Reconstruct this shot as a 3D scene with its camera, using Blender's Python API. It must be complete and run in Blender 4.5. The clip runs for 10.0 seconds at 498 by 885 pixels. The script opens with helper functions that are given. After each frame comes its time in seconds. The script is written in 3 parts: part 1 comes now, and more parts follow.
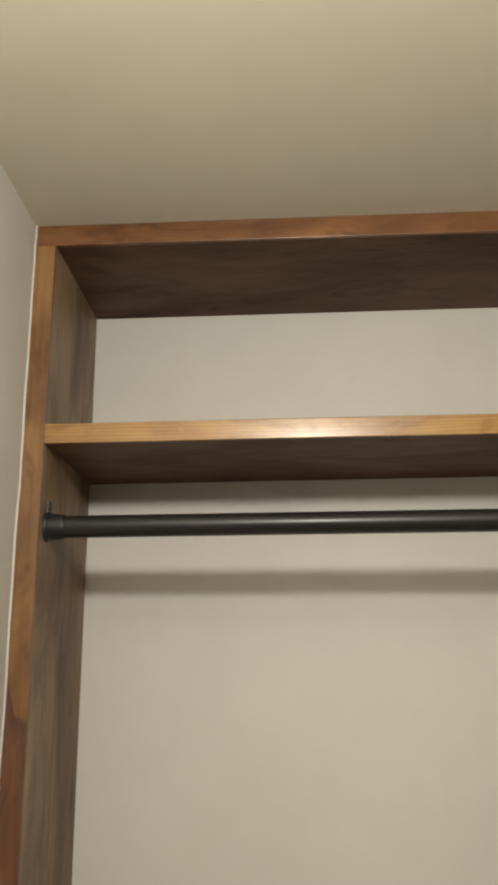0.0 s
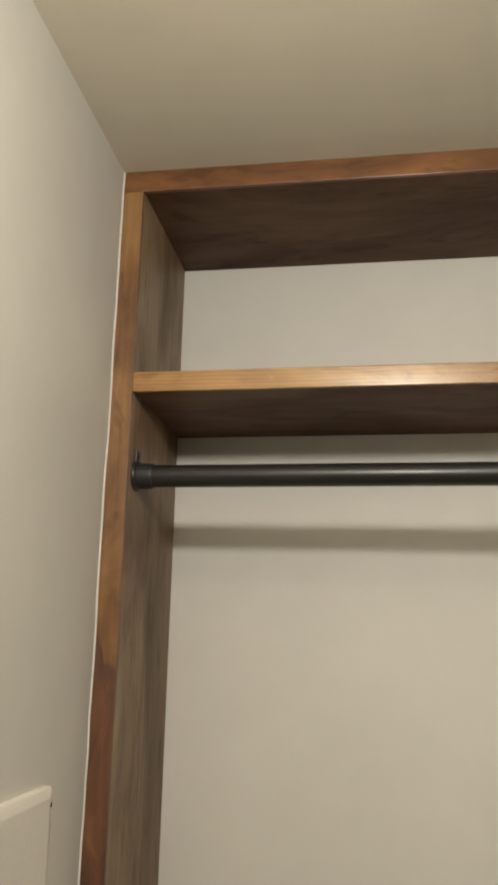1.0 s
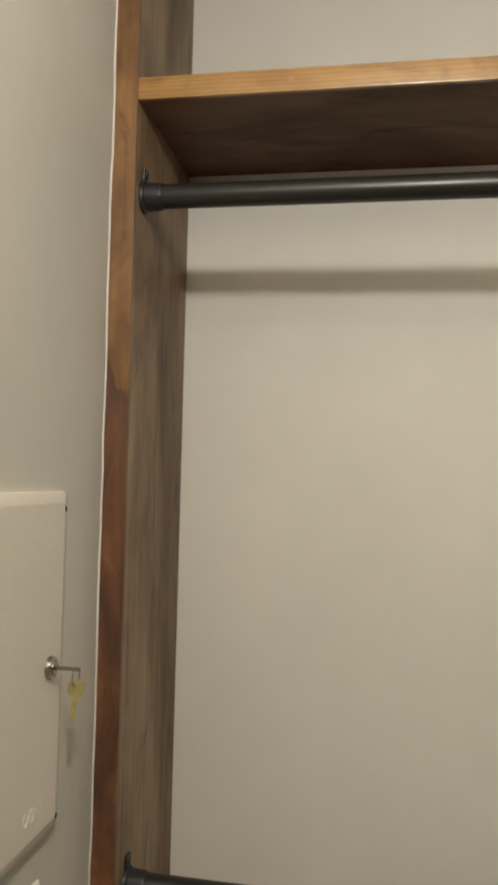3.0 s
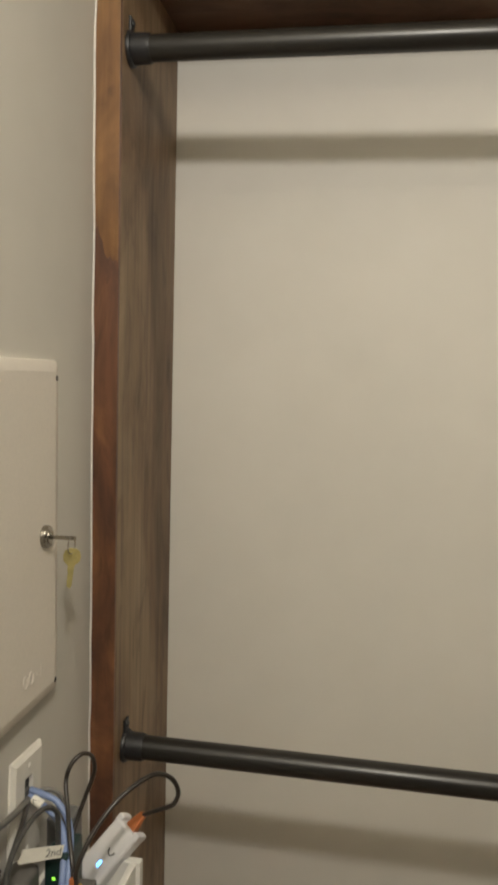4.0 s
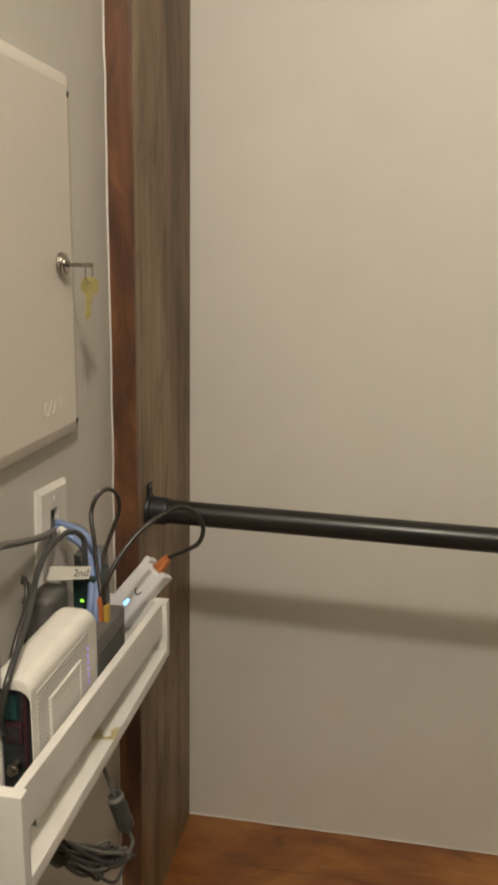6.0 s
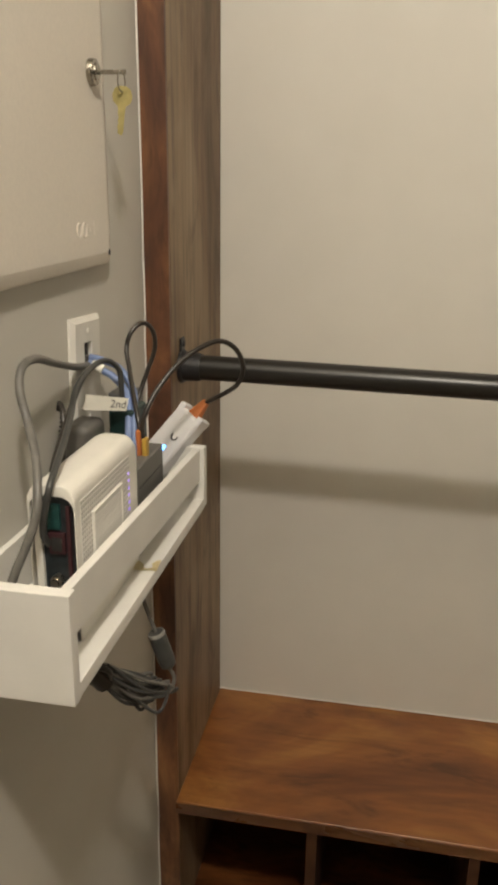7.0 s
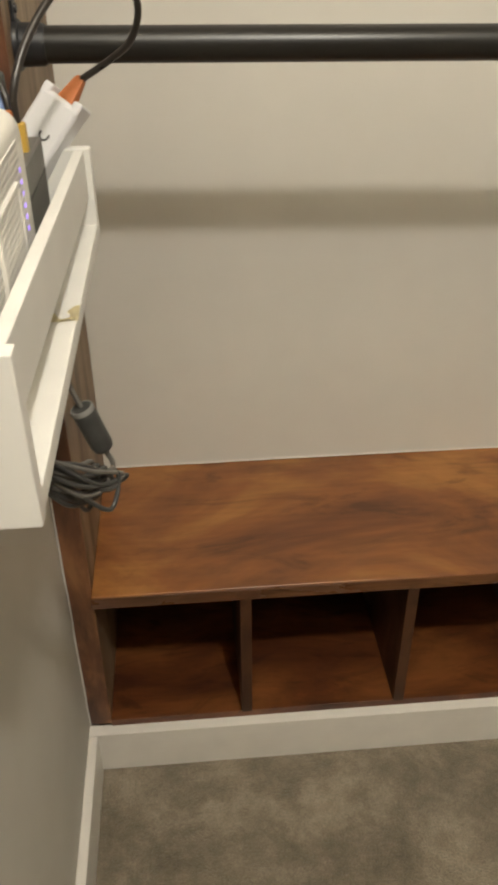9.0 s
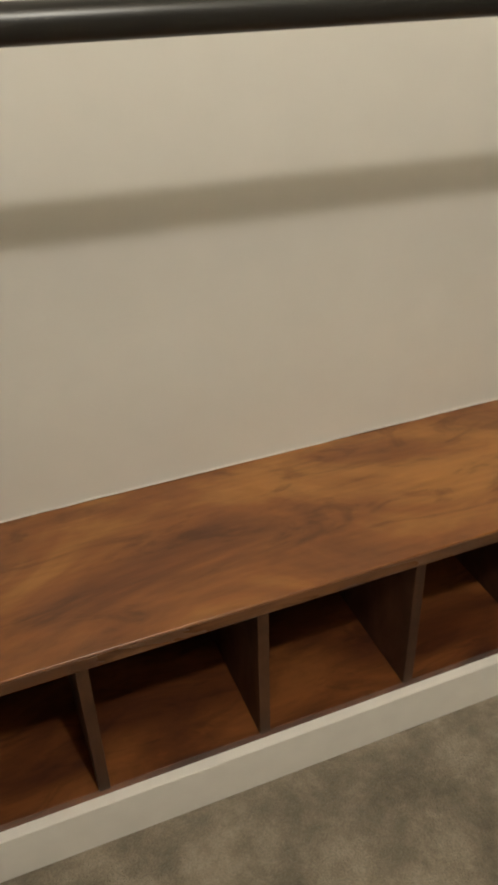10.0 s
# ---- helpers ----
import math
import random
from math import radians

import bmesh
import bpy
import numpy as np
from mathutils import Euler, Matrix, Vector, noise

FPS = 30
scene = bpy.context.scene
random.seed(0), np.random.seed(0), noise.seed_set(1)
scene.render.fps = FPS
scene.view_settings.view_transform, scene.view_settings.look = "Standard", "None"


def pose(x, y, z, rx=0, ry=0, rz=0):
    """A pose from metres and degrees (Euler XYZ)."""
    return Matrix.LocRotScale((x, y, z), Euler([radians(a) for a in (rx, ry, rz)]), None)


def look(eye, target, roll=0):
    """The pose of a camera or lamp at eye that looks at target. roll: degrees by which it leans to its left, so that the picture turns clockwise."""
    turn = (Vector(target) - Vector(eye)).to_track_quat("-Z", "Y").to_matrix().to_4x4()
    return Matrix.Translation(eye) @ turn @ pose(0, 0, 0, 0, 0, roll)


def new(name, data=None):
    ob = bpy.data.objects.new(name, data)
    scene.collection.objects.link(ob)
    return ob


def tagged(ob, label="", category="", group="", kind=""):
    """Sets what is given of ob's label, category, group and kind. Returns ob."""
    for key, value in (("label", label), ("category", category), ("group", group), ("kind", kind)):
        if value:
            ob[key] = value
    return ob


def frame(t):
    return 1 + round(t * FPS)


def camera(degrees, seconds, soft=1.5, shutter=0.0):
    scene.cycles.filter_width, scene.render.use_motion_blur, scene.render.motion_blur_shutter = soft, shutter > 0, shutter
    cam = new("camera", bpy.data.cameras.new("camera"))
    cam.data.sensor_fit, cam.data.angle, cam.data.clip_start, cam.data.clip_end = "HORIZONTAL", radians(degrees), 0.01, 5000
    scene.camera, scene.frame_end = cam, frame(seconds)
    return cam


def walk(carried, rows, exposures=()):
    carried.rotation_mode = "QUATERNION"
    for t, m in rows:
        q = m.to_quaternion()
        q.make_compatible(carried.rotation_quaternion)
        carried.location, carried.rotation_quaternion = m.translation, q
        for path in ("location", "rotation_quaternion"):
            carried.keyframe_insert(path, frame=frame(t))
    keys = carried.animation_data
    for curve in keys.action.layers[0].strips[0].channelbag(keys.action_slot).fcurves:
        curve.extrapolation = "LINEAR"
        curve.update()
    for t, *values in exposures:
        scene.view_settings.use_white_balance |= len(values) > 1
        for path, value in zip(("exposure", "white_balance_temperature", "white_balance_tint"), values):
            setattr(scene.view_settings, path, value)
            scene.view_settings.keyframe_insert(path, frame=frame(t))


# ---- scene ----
cam = camera(33.94, 10.0, soft=3.5, shutter=0.2)
PATH = [
    (0, (0.3964, -1.4421, 1.7466), (0.3030, 0.4820, 2.2842), -0.51),
    (0.5, (0.3757, -1.4286, 1.7384), (0.1221, 0.4876, 2.2522), 0.63),
    (1, (0.3855, -1.3966, 1.7201), (0.0821, 0.5222, 2.1956), 1.28),
    (1.5, (0.3877, -1.3604, 1.6741), (0.0386, 0.5772, 2.0264), 1.50),
    (2, (0.3782, -1.3460, 1.6461), (0.0123, 0.6048, 1.8920), 1.37),
    (2.5, (0.3852, -1.3390, 1.6112), (0.0227, 0.6166, 1.8128), 1.42),
    (2.7, (0.3804, -1.3282, 1.5946), (0.0267, 0.6268, 1.7432), 1.41),
    (3.8, (0.3662, -1.2959, 1.5452), (0.0595, 0.6783, 1.4595), 1.31),
    (4, (0.3633, -1.2941, 1.5401), (0.0562, 0.6793, 1.3795), 1.39),
    (4.5, (0.3630, -1.2915, 1.5025), (0.0607, 0.6669, 1.2817), 1.43),
    (4.8, (0.3629, -1.2864, 1.4914), (0.0525, 0.6760, 1.2695), 1.54),
    (5, (0.3604, -1.2831, 1.4841), (0.0502, 0.6799, 1.2420), 1.60),
    (5.5, (0.3618, -1.2820, 1.4463), (0.0392, 0.6531, 1.0713), 1.46),
    (5.7, (0.3619, -1.2852, 1.4187), (0.0307, 0.6411, 1.0084), 1.19),
    (6.8, (0.3322, -1.2836, 1.2790), (-0.0138, 0.6007, 0.7190), 0.89),
    (7, (0.3271, -1.2757, 1.2641), (-0.0305, 0.5941, 0.6541), 0.71),
    (7.5, (0.2979, -1.2398, 1.2110), (-0.0412, 0.5972, 0.4924), 0.68),
    (8, (0.2673, -1.1915, 1.1657), (0.0411, 0.5553, 0.2182), -0.10),
    (8.5, (0.2158, -1.1448, 1.1386), (0.1822, 0.5301, 0.0461), 0.09),
    (9, (0.1828, -1.1031, 1.1419), (0.3159, 0.5528, 0.0289), -0.44),
    (9.5, (0.1902, -1.0563, 1.1098), (0.5537, 0.6139, 0.0620), 0.37),
    (10, (0.1965, -0.9936, 1.0982), (0.7961, 0.5691, -0.0013), -1.65),
]
EXPOSURES = ((0.0, 0.13, 6480, 10), (1.0, 0.11, 6480, 10), (2.5, 0.12, 6470, 10), (4.5, 0.13, 6550, 11), (5.0, 0.12, 6750, 13),
             (5.5, 0.15, 6750, 13), (7.0, 0.49, 6650, 12), (7.5, 0.56, 6590, 11.5), (8.0, 0.72, 6520, 11), (8.5, 0.94, 6450, 10.5), (10.0, 0.85, 6360, 10))
walk(cam, [(t, look(e, g, r)) for t, e, g, r in PATH], EXPOSURES)

# ---------- light: one warm bulb under the ceiling, behind and above the way ----------
world = bpy.data.worlds.new("world")
scene.world = world
world.use_nodes = True
world.node_tree.nodes["Background"].inputs[0].default_value = (0.02, 0.018, 0.015, 1)
world.node_tree.nodes["Background"].inputs[1].default_value = 0.0
bulb = bpy.data.lights.new("ceiling_bulb", "POINT")
bulb.energy, bulb.color, bulb.shadow_soft_size = 33.0, (1.0, 0.95, 0.845), 0.047
new("ceiling_bulb", bulb).location = (0.46, -1.46, 2.235)


# ---------- materials ----------
def nodes_of(name):
    m = bpy.data.materials.new(name)
    m.use_nodes = True
    nt = m.node_tree
    return m, nt, nt.nodes["Principled BSDF"]


def add(nt, kind, **vals):
    n = nt.nodes.new(kind)
    for k, v in vals.items():
        n.inputs[k].default_value = v
    return n


def ramp(nt, src, stops):
    r = nt.nodes.new("ShaderNodeValToRGB")
    while len(r.color_ramp.elements) < len(stops):
        r.color_ramp.elements.new(0.5)
    for el, (p, c) in zip(r.color_ramp.elements, stops):
        el.position, el.color = p, (*c, 1) if len(c) == 3 else (c[0], c[0], c[0], 1)
    nt.links.new(src, r.inputs[0])
    return r.outputs[0]


def mixed(nt, kind, fac, a, b):
    m = nt.nodes.new("ShaderNodeMix")
    m.data_type, m.blend_type = "RGBA", kind
    for sock, v in ((m.inputs[0], fac), (m.inputs[6], a), (m.inputs[7], b)):
        if isinstance(v, bpy.types.NodeSocket):
            nt.links.new(v, sock)
        else:
            sock.default_value = v if isinstance(v, float) else (*v, 1)
    return m.outputs[2]


def coords(nt, scale, loc=(0, 0, 0)):
    tc = nt.nodes.new("ShaderNodeTexCoord")
    mp = add(nt, "ShaderNodeMapping", Scale=scale, Location=loc)
    nt.links.new(tc.outputs["Object"], mp.inputs[0])
    return mp.outputs[0]


def bumped(nt, bsdf, height, strength, distance=0.002):
    b = add(nt, "ShaderNodeBump", Strength=strength, Distance=distance)
    nt.links.new(height, b.inputs["Height"])
    nt.links.new(b.outputs[0], bsdf.inputs["Normal"])


def plain(name, col, rough=0.5, metal=0.0, vary=0.12, scale=60, bump=0.05, emit=0.0):
    m, nt, b = nodes_of(name)
    n = add(nt, "ShaderNodeTexNoise", Scale=scale, Detail=4.0)
    nt.links.new(coords(nt, (1, 1, 1)), n.inputs[0])
    c = ramp(nt, n.outputs[0], [(0.3, tuple(x * (1 - vary) for x in col)), (0.7, tuple(min(1, x * (1 + vary)) for x in col))])
    nt.links.new(c, b.inputs["Base Color"])
    r = ramp(nt, n.outputs[0], [(0.3, (max(0.02, rough - 0.06),)), (0.7, (min(1, rough + 0.06),))])
    nt.links.new(r, b.inputs["Roughness"])
    b.inputs["Metallic"].default_value = metal
    if bump:
        bumped(nt, b, n.outputs[0], bump, 0.001)
    if emit:
        b.inputs["Emission Color"].default_value = (*col, 1)
        b.inputs["Emission Strength"].default_value = emit
    return m


def paint(name, col, rough=0.6, peel=0.12):
    """Rolled wall paint: roller stipple, faint broad patches."""
    m, nt, b = nodes_of(name)
    at = coords(nt, (1, 1, 1))
    big = add(nt, "ShaderNodeTexNoise", Scale=2.3, Detail=3.0)
    mid = add(nt, "ShaderNodeTexNoise", Scale=14.0, Detail=4.0)
    fine = add(nt, "ShaderNodeTexNoise", Scale=420.0, Detail=3.0)
    for n in (big, mid, fine):
        nt.links.new(at, n.inputs[0])
    c1 = ramp(nt, big.outputs[0], [(0.35, tuple(x * 0.96 for x in col)), (0.65, tuple(x * 1.03 for x in col))])
    c2 = ramp(nt, mid.outputs[0], [(0.3, (0.97, 0.97, 0.965)), (0.7, (1.0, 1.0, 1.0))])
    nt.links.new(mixed(nt, "MULTIPLY", 1.0, c1, c2), b.inputs["Base Color"])
    b.inputs["Roughness"].default_value = rough
    bumped(nt, b, fine.outputs[0], peel, 0.0008)
    return m


def wood(name, dark, mid, light, axis, gloss=0.3, blotch=3.0, streak=1.0, knots=0.5, seed=0.0, coat=0.3, rings_by=0.15, shine=0.5, curls=0.6, band=None, fine=3.2, weather=0.0, uneven=0.12):
    """Stained pine, grain along axis: broad blotches of stain, streaks, rings round a few knots, varnish."""
    m, nt, b = nodes_of(name)
    i = "xyz".index(axis)

    def along(a, c):
        s = [c, c, c]
        s[i] = a
        return coords(nt, s, (seed, seed * 1.7, seed * 0.6))

    warp = add(nt, "ShaderNodeTexNoise", Scale=1.0, Detail=3.0, Distortion=0.6)
    nt.links.new(along(2.2, 7.0), warp.inputs[0])
    broad = add(nt, "ShaderNodeTexNoise", Scale=blotch, Detail=5.0, Roughness=0.6, Distortion=0.8)
    nt.links.new(along(1.0, 2.2), broad.inputs[0])
    grain = add(nt, "ShaderNodeTexNoise", Scale=1.0, Detail=6.0, Roughness=0.65, Distortion=0.25)
    nt.links.new(along(3.5, 95.0), grain.inputs[0])
    pore = add(nt, "ShaderNodeTexNoise", Scale=1.0, Detail=3.0)
    nt.links.new(along(14.0, 520.0), pore.inputs[0])
    rings = nt.nodes.new("ShaderNodeTexWave")
    rings.wave_type, rings.bands_direction = "BANDS", band or "XYZ"[(i + 1) % 3]
    for k, v in (("Scale", 7.0), ("Distortion", 5.5), ("Detail", 3.0), ("Detail Scale", 1.1)):
        rings.inputs[k].default_value = v
    nt.links.new(along(0.9, fine), rings.inputs[0])
    vor = add(nt, "ShaderNodeTexVoronoi", Scale=1.0)
    vor.inputs["Randomness"].default_value = 1.0
    nt.links.new(mixed(nt, "ADD", 0.12, along(2.6, 5.2), warp.outputs["Color"]), vor.inputs[0])
    c = ramp(nt, broad.outputs[0], [(0.34, dark), (0.5, mid), (0.64, light)])
    curl = add(nt, "ShaderNodeTexNoise", Scale=blotch * 2.7, Detail=5.0, Roughness=0.6, Distortion=1.4)
    nt.links.new(along(0.8, 2.4), curl.inputs[0])
    c = mixed(nt, "MULTIPLY", curls, c, ramp(nt, curl.outputs[0], [(0.33, (0.45, 0.38, 0.34)), (0.45, (0.98, 0.97, 0.96)), (0.68, (1.18, 1.15, 1.12))]))
    c = mixed(nt, "MULTIPLY", 0.55 * streak, c, ramp(nt, grain.outputs[0], [(0.3, (0.42, 0.38, 0.35)), (0.62, (1.1, 1.1, 1.1))]))
    c = mixed(nt, "MULTIPLY", rings_by, c, ramp(nt, rings.outputs[0], [(0.2, (0.62, 0.55, 0.5)), (0.75, (1.05, 1.05, 1.05))]))
    c = mixed(nt, "MULTIPLY", knots, c, ramp(nt, vor.outputs["Distance"], [(0.03, (0.2, 0.15, 0.13)), (0.13, (0.75, 0.66, 0.6)), (0.24, (1.0, 1.0, 1.0))]))
    if weather:  # long thin dark streaks and pale worn bands along the grain
        thin = add(nt, "ShaderNodeTexNoise", Scale=1.0, Detail=3.0, Roughness=0.55, Distortion=0.3)
        nt.links.new(along(1.6, 42.0), thin.inputs[0])
        wide = add(nt, "ShaderNodeTexNoise", Scale=1.0, Detail=2.0)
        nt.links.new(along(0.9, 15.0), wide.inputs[0])
        c = mixed(nt, "MULTIPLY", weather, c, ramp(nt, thin.outputs[0], [(0.30, (0.34, 0.31, 0.30)), (0.44, (1.0, 1.0, 1.0))]))
        c = mixed(nt, "MULTIPLY", weather, c, ramp(nt, wide.outputs[0], [(0.36, (0.72, 0.69, 0.66)), (0.62, (1.18, 1.19, 1.17))]))
    nt.links.new(c, b.inputs["Base Color"])
    nt.links.new(ramp(nt, broad.outputs[0], [(0.3, (gloss + uneven,)), (0.7, (gloss,))]), b.inputs["Roughness"])
    b.inputs["Specular IOR Level"].default_value = shine
    b.inputs["Coat Weight"].default_value = coat
    b.inputs["Coat Roughness"].default_value = gloss * 0.8
    bumped(nt, b, mixed(nt, "ADD", 0.5, grain.outputs["Color"], pore.outputs["Color"]), 0.22, 0.0012)
    return m


def carpet_material():
    m, nt, b = nodes_of("carpet_pile")
    at = coords(nt, (1, 1, 1))
    big = add(nt, "ShaderNodeTexNoise", Scale=6.5, Detail=7.0, Roughness=0.72, Distortion=0.25)
    mid = add(nt, "ShaderNodeTexNoise", Scale=38.0, Detail=4.0, Roughness=0.7)
    tuft = add(nt, "ShaderNodeTexNoise", Scale=330.0, Detail=3.0)
    for n in (big, mid, tuft):
        nt.links.new(at, n.inputs[0])
    c = ramp(nt, big.outputs[0], [(0.36, (0.165, 0.136, 0.095)), (0.5, (0.255, 0.213, 0.154)), (0.62, (0.385, 0.322, 0.240))])
    c = mixed(nt, "MULTIPLY", 0.6, c, ramp(nt, mid.outputs[0], [(0.3, (0.72, 0.71, 0.70)), (0.7, (1.15, 1.15, 1.15))]))
    c = mixed(nt, "MULTIPLY", 0.5, c, ramp(nt, tuft.outputs[0], [(0.3, (0.6, 0.6, 0.6)), (0.65, (1.15, 1.15, 1.15))]))
    nt.links.new(c, b.inputs["Base Color"])
    b.inputs["Roughness"].default_value = 0.95
    b.inputs["Specular IOR Level"].default_value = 0.1
    b.inputs["Sheen Weight"].default_value = 0.25
    bumped(nt, b, tuft.outputs[0], 0.8, 0.006)
    return m


def grille_material():
    """Warm white plastic with a woven grid of fine dimples."""
    m, nt, b = nodes_of("dimpled_white_plastic")
    v = add(nt, "ShaderNodeTexVoronoi", Scale=1.0)
    v.inputs["Randomness"].default_value = 0.0
    nt.links.new(coords(nt, (230, 230, 230)), v.inputs[0])
    # dimple centres darkened in the colour to stand for their shade
    nt.links.new(ramp(nt, v.outputs["Distance"], [(0.18, (0.50, 0.48, 0.445)), (0.42, (0.78, 0.76, 0.715))]), b.inputs["Base Color"])
    b.inputs["Roughness"].default_value = 0.5
    bumped(nt, b, v.outputs["Distance"], 0.6, 0.002)
    return m


WALL = paint("greige_wall_paint", (0.708, 0.684, 0.628))
# DIM: dark tone for the unseen walls, set to cut bounced light
DIM = paint("unseen_wall_dark", (0.24, 0.225, 0.20))
# Side wall: WALL paint darkened, standing for light that grazes it.
WALL_SHADED = paint("shaded_side_wall_paint", (0.635, 0.610, 0.552))
CEIL = paint("ceiling_paint", (0.72, 0.665, 0.545), 0.8, 0.2)
TRIM = plain("white_trim_paint", (0.81, 0.775, 0.72), 0.38, vary=0.03, scale=25, bump=0.08)
CAULK = plain("white_caulk", (0.80, 0.78, 0.74), 0.5, vary=0.05, scale=200)
CARPET = carpet_material()
SIDE = wood("umber_stained_board", (0.142, 0.086, 0.048), (0.225, 0.149, 0.087), (0.300, 0.211, 0.126), "z", 0.45, 2.6, 0.9, 0.3, 3.0, 0.05, 0.05, 0.35, weather=0.5)
# UNDER: overhead boards, a darker brown than SIDE
UNDER = wood("dark_walnut_brown_board", (0.070, 0.034, 0.017), (0.110, 0.057, 0.030), (0.152, 0.083, 0.046), "x", 0.5, 3.0, 0.3, 0.5, 7.0, 0.0, 0.05, 0.2)
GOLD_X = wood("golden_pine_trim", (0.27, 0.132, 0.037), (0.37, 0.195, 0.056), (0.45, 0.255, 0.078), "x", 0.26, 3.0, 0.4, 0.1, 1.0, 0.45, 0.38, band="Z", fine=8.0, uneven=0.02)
RED_X = wood("red_oak_stained_trim", (0.14, 0.057, 0.020), (0.21, 0.090, 0.033), (0.28, 0.130, 0.050), "x", 0.3, 4.0, 0.6, 0.3, 5.0, 0.4)
GOLD_Z = wood("golden_pine_upright_trim", (0.135, 0.060, 0.020), (0.210, 0.102, 0.034), (0.295, 0.158, 0.058), "z", 0.32, 4.0, 0.7, 0.2, 2.0, 0.3)
DARK_Z = wood("mahogany_stained_trim", (0.080, 0.032, 0.017), (0.160, 0.067, 0.031), (0.290, 0.135, 0.056), "z", 0.42, 5.0, 0.6, 0.3, 4.0, 0.2, weather=0.4)
SEAT = wood("chestnut_stained_seat", (0.130, 0.042, 0.012), (0.235, 0.085, 0.021), (0.370, 0.162, 0.040), "x", 0.30, 2.6, 0.25, 0.8, 9.0, 0.3, 0.1, curls=0.65)
# CUBBY: the seat's stain darkened for the shade below the seat
CUBBY = wood("shade_darkened_cubby_board", (0.046, 0.013, 0.005), (0.108, 0.034, 0.010), (0.19, 0.068, 0.020), "x", 0.36, 4.2, 0.25, 0.7, 12.0, 0.2, 0.06, 0.4, curls=0.8)
# DIVIDE: dark chestnut stain, deepened further so the cubbies stay in shade
DIVIDE = wood("shade_deepened_chestnut", (0.040, 0.016, 0.008), (0.068, 0.028, 0.013), (0.100, 0.043, 0.020), "z", 0.45, 4.0, 0.5, 0.2, 14.0, 0.05, 0.1, 0.35)
NOSING = wood("dark_varnished_nosing", (0.070, 0.027, 0.011), (0.115, 0.046, 0.018), (0.170, 0.072, 0.028), "x", 0.22, 4.0, 0.5, 0.2, 17.0, 0.5)
# BACKP: near-black colour stands for the shadow at the cubby backs
BACKP = wood("shade_black_panel", (0.018, 0.010, 0.007), (0.028, 0.016, 0.011), (0.04, 0.022, 0.015), "x", 0.5, 4.0, 0.4, 0.2, 20.0, 0.1)
BLACK = plain("black_enamelled_steel", (0.016, 0.0145, 0.0125), 0.36, 0.0, 0.05, 4, 0.0)
BLACKC = plain("black_cast_flange", (0.016, 0.016, 0.018), 0.45, 0.0, 0.2, 120, 0.1)
METAL = plain("nickel_plated_metal", (0.40, 0.37, 0.32), 0.26, 1.0, 0.08, 150, 0.03)
BRASS = plain("pale_brass_key", (0.55, 0.47, 0.20), 0.4, 0.5, 0.12, 150, 0.05)
HOLE = plain("dark_screw_recess", (0.03, 0.028, 0.026), 0.6)
STEELP = plain("cream_powder_coated_steel", (0.76, 0.705, 0.625), 0.42, 0.0, 0.03, 300, 0.12)
TRAYW = plain("white_painted_pine", (0.79, 0.775, 0.735), 0.42, 0.0, 0.04, 18, 0.1)
PLATE = plain("white_nylon_plate", (0.78, 0.755, 0.70), 0.35, 0.0, 0.03)
MODEM = plain("warm_white_plastic", (0.80, 0.775, 0.715), 0.38, 0.0, 0.03, 40, 0.02)
GRILLE = grille_material()
PORT = plain("dark_port_plate", (0.020, 0.026, 0.030), 0.4, 0.0, 0.5, 90)
TEAL = plain("teal_circuit_part", (0.012, 0.055, 0.052), 0.4, 0.0, 0.5, 120)
MAROON = plain("maroon_port_rim", (0.05, 0.014, 0.018), 0.5)
GREYBOX = plain("mid_grey_plastic", (0.135, 0.128, 0.118), 0.5, 0.0, 0.12, 40)
INJECT = plain("cool_white_plastic", (0.76, 0.75, 0.76), 0.35, 0.0, 0.02)
ORANGE = plain("orange_boot_rubber", (0.52, 0.165, 0.050), 0.5, 0.0, 0.12, 90)
YELLOW = plain("amber_plug_plastic", (0.52, 0.33, 0.06), 0.45)
CBLACK = plain("black_cable_jacket", (0.032, 0.026, 0.021), 0.33, 0.0, 0.2, 70)
CGREY = plain("grey_cable_jacket", (0.150, 0.142, 0.128), 0.42, 0.0, 0.2, 70)
CDARK = plain("charcoal_cable_jacket", (0.055, 0.055, 0.052), 0.36, 0.0, 0.2, 70)
CLIGHT = plain("light_grey_cable_jacket", (0.24, 0.235, 0.22), 0.42, 0.0, 0.15, 70)
CBLUE = plain("blue_cable_jacket", (0.20, 0.27, 0.47), 0.42, 0.0, 0.1, 70)
PAPER = plain("cream_paper_label", (0.82, 0.795, 0.71), 0.7, 0.0, 0.04, 80)
INK = plain("grey_print", (0.10, 0.095, 0.09), 0.6)
CHIP = plain("pale_yellow_tape", (0.74, 0.66, 0.42), 0.6, 0.0, 0.1, 90)
LED_BLUE = plain("blue_lamp", (0.10, 0.42, 1.0), 0.3, vary=0.02, bump=0, emit=5.0)
LED_GREEN = plain("green_lamp", (0.25, 0.8, 0.05), 0.3, vary=0.02, bump=0, emit=1.5)
LED_VIOLET = plain("violet_lamp", (0.36, 0.22, 1.0), 0.3, vary=0.02, bump=0, emit=0.7)


